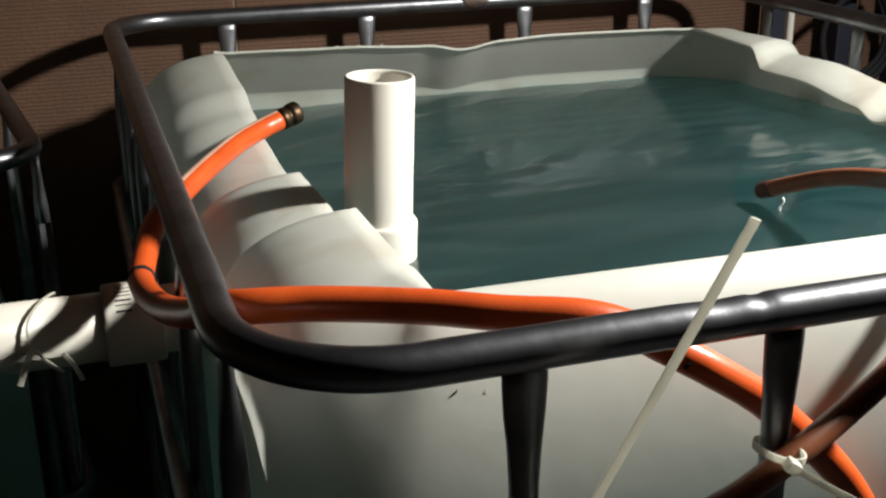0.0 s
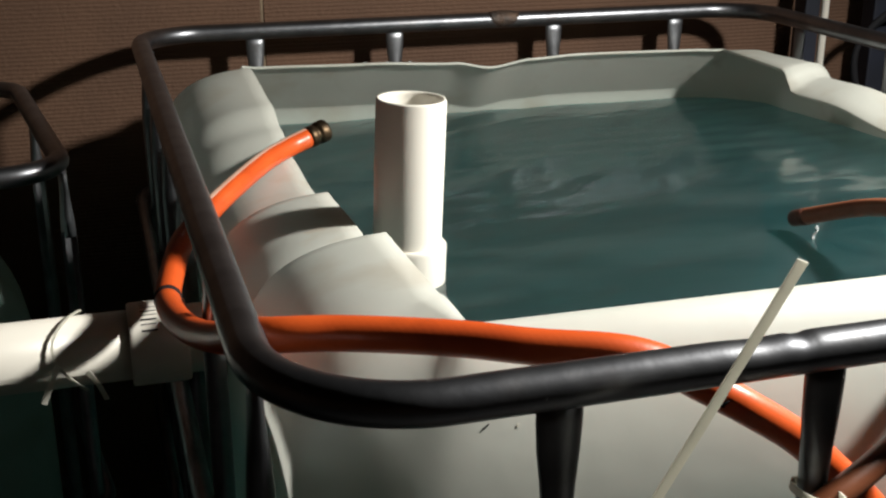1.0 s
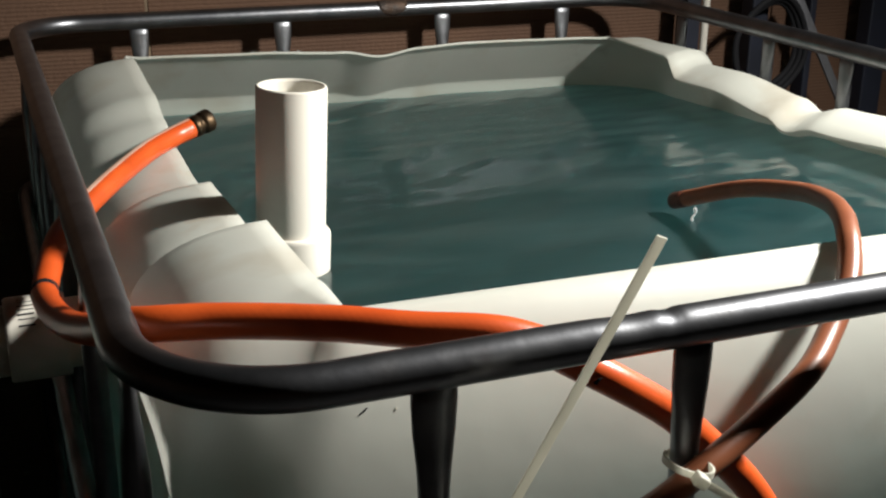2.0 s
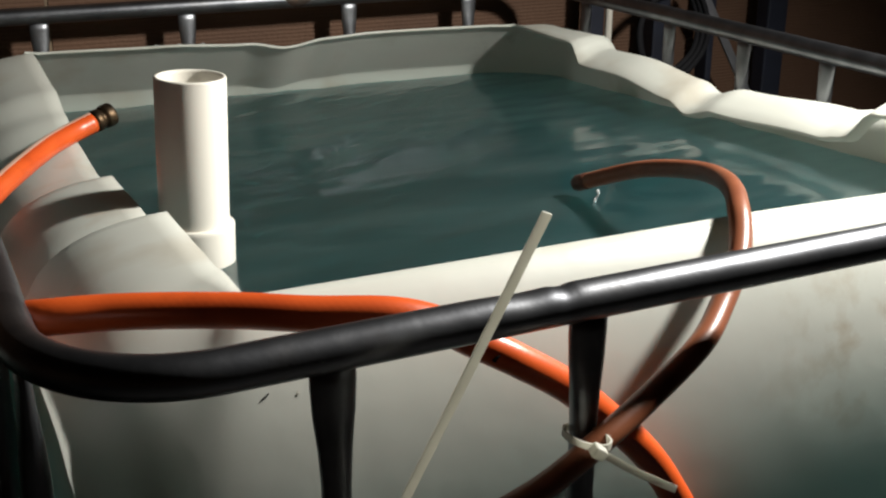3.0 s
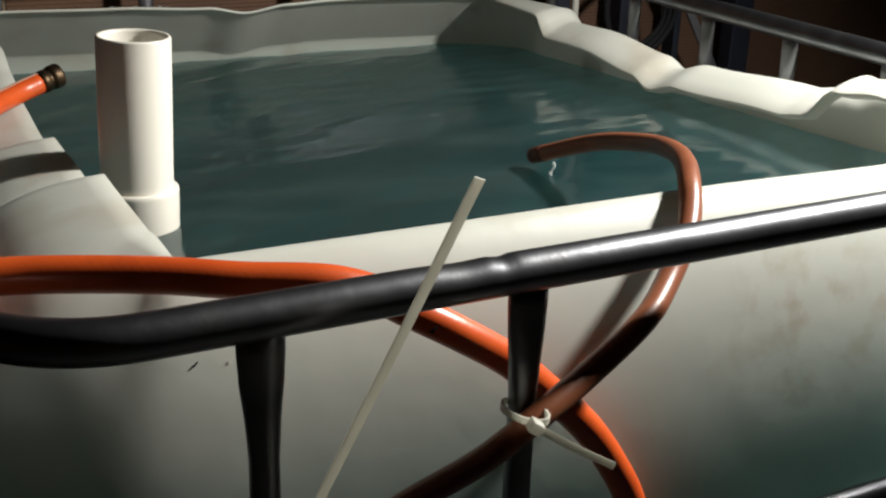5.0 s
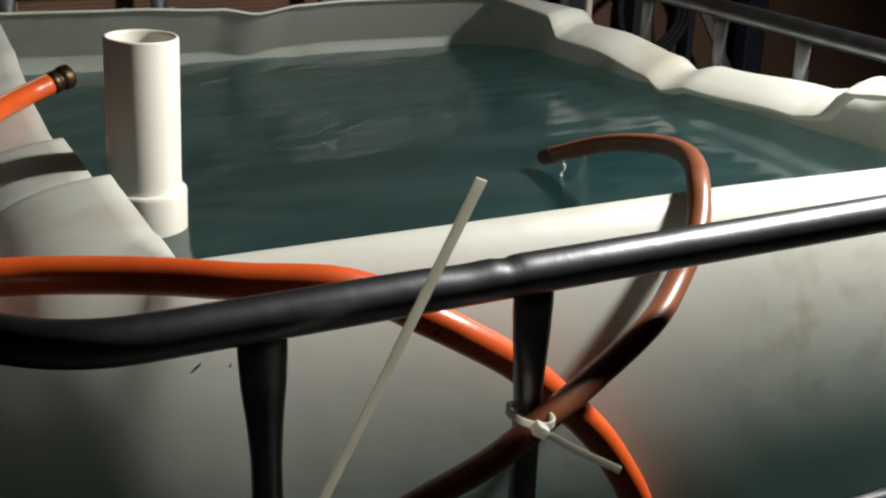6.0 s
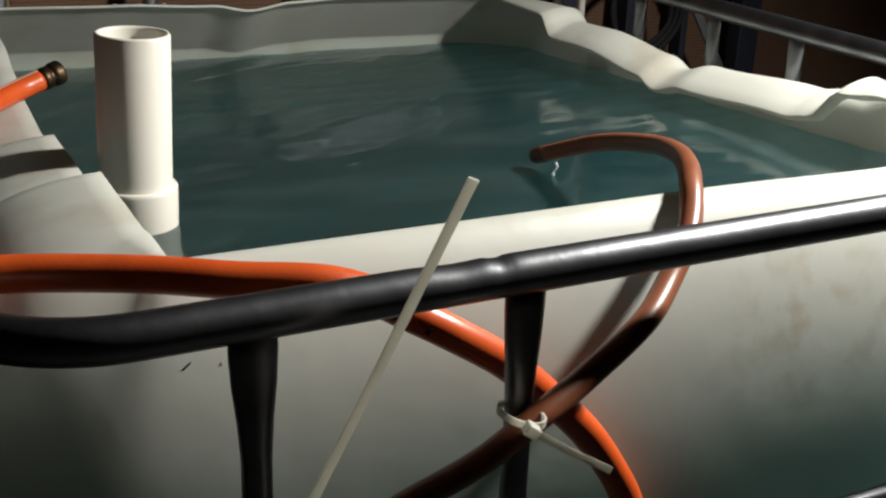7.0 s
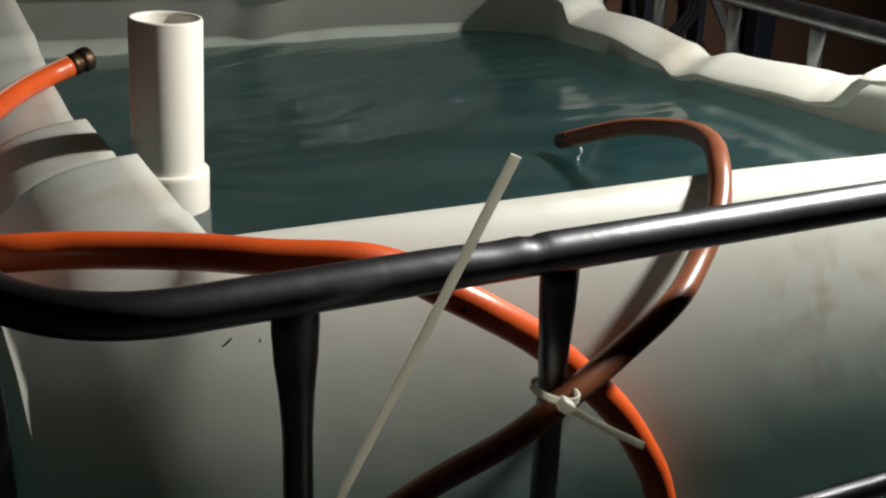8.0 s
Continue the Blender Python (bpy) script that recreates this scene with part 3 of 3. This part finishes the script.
part("tail", hung(strap(curve_points([(-0.116, CY - 0.036, CZ + 0.005), (-0.122, CY - 0.042, CZ - 0.006), (-0.130, CY - 0.045, CZ - 0.024)]), 0.0048, 0.0013, (0.3, -1, 0.2)), t), NYLON, t, smooth=False)
part("tail", hung(strap(curve_points([(-0.094, CY - 0.036, CZ - 0.004), (-0.086, CY - 0.039, CZ - 0.016), (-0.081, CY - 0.038, CZ - 0.030)]), 0.0040, 0.0013, (-0.3, -1, 0.2)), t), NYLON, t, smooth=False)

# ---- neighbouring tank ----
second = thing("water_tank", "dim neighbouring plastic tank in a tube cage, in shadow", "tank", (-0.52, 0.75, 0.0))


def closed_bottle(x0, y0, x1, y1, bottom, top):
    bm = bmesh.new()
    rings = []
    for p, n in round_rect(x0, y0, x1, y1, 0.12, 0.04, 10):
        prof = [(0.04, bottom), (0.0, bottom + 0.05), (0.0, top - 0.2)]
        prof += [(0.13 * (1 - math.cos(radians(9 * k))), top - 0.16 + 0.16 * math.sin(radians(9 * k))) for k in range(11)]
        rings.append([bm.verts.new((p.x - n.x * a, p.y - n.y * a, z)) for a, z in prof])
    for a, b in zip(rings, rings[1:] + rings[:1]):
        for k in range(len(a) - 1):
            bm.faces.new((a[k], b[k], b[k + 1], a[k + 1]))
    bm.faces.new([r[0] for r in rings][::-1])
    bm.faces.new([r[-1] for r in rings])
    return bm


SY, SZ = 0.75, 1.077
part("bottle", hung(closed_bottle(-0.94, SY + 0.028, -0.135, 1.215, 0.16, 0.94), second), PLASTIC, second)
part("top_rail", hung(sweep(rail_loop(-0.97, SY, -0.1035, 1.235, SZ, 0.06), 0.0115, 16, closed=True), second), STEEL, second)
for z in (0.66, 0.45, 0.26):
    part("cross_rail", hung(sweep(rail_loop(-0.985, SY - 0.014, -0.09, 1.242, z, 0.07), 0.0085, 12, closed=True), second), STEEL, second)
for x in (-0.75, -0.55, -0.35):
    part("post", hung(post_mesh(x, SY, SZ - 0.008, 0.15, "x"), second), GALV, second)
for y in (SY + 0.035, 1.05):
    part("post", hung(post_mesh(-0.104, y, SZ - 0.008, 0.15, "y"), second), GALV, second)
bm = bmesh.new()
for x in (-0.97, -0.58, -0.2):
    box(bm, (x, 0.74, 0.0), (x + 0.1, 1.22, 0.12))
for y in (0.74, 0.93, 1.1):
    box(bm, (-0.97, y, 0.12), (-0.1, y + 0.12, 0.145))
part("pallet", hung(bm, second), PALLET, second, "weathered wooden pallet", smooth=False)

second.rotation_euler = (0, 0, radians(8.2))
second.location = (-0.515, 0.691, 0.0)

# ---- rack and conduit against the far wall ----
RACK = material("dark_blue_rack_paint", (0.010, 0.013, 0.026), 0.65, colour_b=(0.006, 0.008, 0.016), scale=15, bump=0.1)
ZINC = material("dull_zinc", (0.30, 0.31, 0.33), 0.5, 0.7, colour_b=(0.2, 0.2, 0.22), scale=25)
rack = thing("storage_rack", "dark blue painted steel rack against the brown wall", "rack", (1.09, 1.2, 0.0))
for x, w in ((1.085, 0.028), (1.222, 0.034), (1.335, 0.014), (1.488, 0.046)):
    bm = box(bmesh.new(), (x - w / 2, 1.18, 0.0), (x + w / 2, 1.215, 2.1), 0.003)
    part("upright", hung(bm, rack), RACK, rack, smooth=False)
bm = box(bmesh.new(), (-0.008, -0.003, -0.16), (0.008, 0.003, 0.16), 0.001)
bmesh.ops.transform(bm, matrix=Matrix.Translation((1.375, 1.172, 1.0)) @ Matrix.Rotation(radians(-32), 4, "Y"), verts=bm.verts)
part("brace", hung(bm, rack), ZINC, rack, "grey diagonal brace")
for z in (0.35, 1.55):
    part("shelf_beam", hung(box(bmesh.new(), (1.07, 1.182, z), (1.511, 1.213, z + 0.05), 0.003), rack), RACK, rack, smooth=False)
conduit = thing("conduit", "thin white conduit pipe running up the wall", "conduit", (1.1145, 1.19, 0.0))
part("tube", lathe([(0.0065, 0.0), (0.0065, 2.5)], 16), PVC, conduit)
part("clip", box(bmesh.new(), (-0.010, 0.004, 1.3), (0.010, 0.068, 1.315), 0.001), PVC, conduit)
coil = thing("cable_coil", "black cable coil hanging on the dark rack", "cable", (1.2, 1.15, 1.12))
for k in range(3):
    a0 = 0.3 * k
    pts = [Vector((1.215 + (0.062 + 0.006 * k) * math.sin(a), 1.148 - 0.007 * k, 1.055 + (0.075 + 0.005 * k) * math.cos(a) + 0.006 * math.sin(3 * a + a0))) for a in [2 * math.pi * j / 48 for j in range(48)]]
    part("loop", hung(sweep(pts, 0.0052, 10, closed=True), coil), BLACK, coil)

# ---- drip at the hose end ----
DRIP = bpy.data.materials.new("clear_drip")
DRIP.use_nodes = True
db = DRIP.node_tree.nodes["Principled BSDF"]
db.inputs["Base Color"].default_value = (0.9, 0.95, 0.95, 1)
db.inputs["Roughness"].default_value, db.inputs["Transmission Weight"].default_value, db.inputs["IOR"].default_value = 0.05, 0.7, 1.333
drip = thing("water_drip", "thin trickle of clear water falling from the hose end", "water drip", (0.576, 0.415, 1.05))
pts = [Vector((0.579 + 0.0016 * math.sin(k * 1.3) - 0.0002 * k, 0.402 + 0.0004 * math.cos(k * 2.1), 1.060 - 0.0030 * k)) for k in range(10)]
part("trickle", hung(sweep(curve_points(pts, 0.001), lambda f: (0.0012 + 0.0006 * math.sin(9 * f) ** 2, 0.0012 + 0.0006 * math.cos(7 * f) ** 2), 8), drip), DRIP, drip)

# ---- small marks ----
def fleck(name, at, normal, length, width, turn, mat, parent, label):
    """A thin chip lying on a surface."""
    if name == "fleck":                # settle it on the curved plastic
        v = min(bottle.data.vertices, key=lambda w: (w.co - Vector(at)).length)
        at = Vector(at) - v.normal * (Vector(at) - v.co).dot(v.normal)
        normal = v.normal if v.normal.dot(Vector(normal)) > 0 else -v.normal
    q = Vector(normal).normalized().to_track_quat("Z", "Y").to_matrix().to_4x4()
    bm = bmesh.new()
    ring = [bm.verts.new((length / 2 * math.cos(a) * (1 + 0.25 * math.sin(3 * a)), width / 2 * math.sin(a), 0.0003)) for a in [2 * math.pi * k / 10 for k in range(10)]]
    base = [bm.verts.new((v.co.x * 1.05, v.co.y * 1.05, -0.0006)) for v in ring]
    bm.faces.new(ring)
    for k in range(10):
        bm.faces.new((base[k], base[(k + 1) % 10], ring[(k + 1) % 10], ring[k]))
    bmesh.ops.transform(bm, matrix=Matrix.Translation(at) @ q @ Matrix.Rotation(radians(turn), 4, "Z"), verts=bm.verts)
    ob = part(name, hung(bm, parent) if parent.type == "EMPTY" else bm, mat, parent, label, smooth=False)
    return ob


fleck("fleck", (0.129, 0.0647, 1.0897), (-0.22, -0.89, 0.39), 0.0065, 0.0012, 35, BLACK, bottle, "dark fleck stuck to the plastic")
fleck("fleck", (0.1488, 0.0632, 1.0885), (-0.02, -0.92, 0.39), 0.0022, 0.0014, 60, NYLON, bottle, "pale fleck stuck to the plastic")
fleck("scuff", (0.2572, 0.0172, 1.1085), (0.11, -0.94, -0.33), 0.0075, 0.0050, 20, BLACK, hose, "dark scuff on the hose")
for x, z in ((0.306, 1.1075), (0.338, 1.1066), (0.372, 1.1053)):
    fleck("droplet", (x, 1.1035, z), (0, -0.3, 1), 0.005, 0.003, 0, DRIP, bottle, "water droplet on the rim")
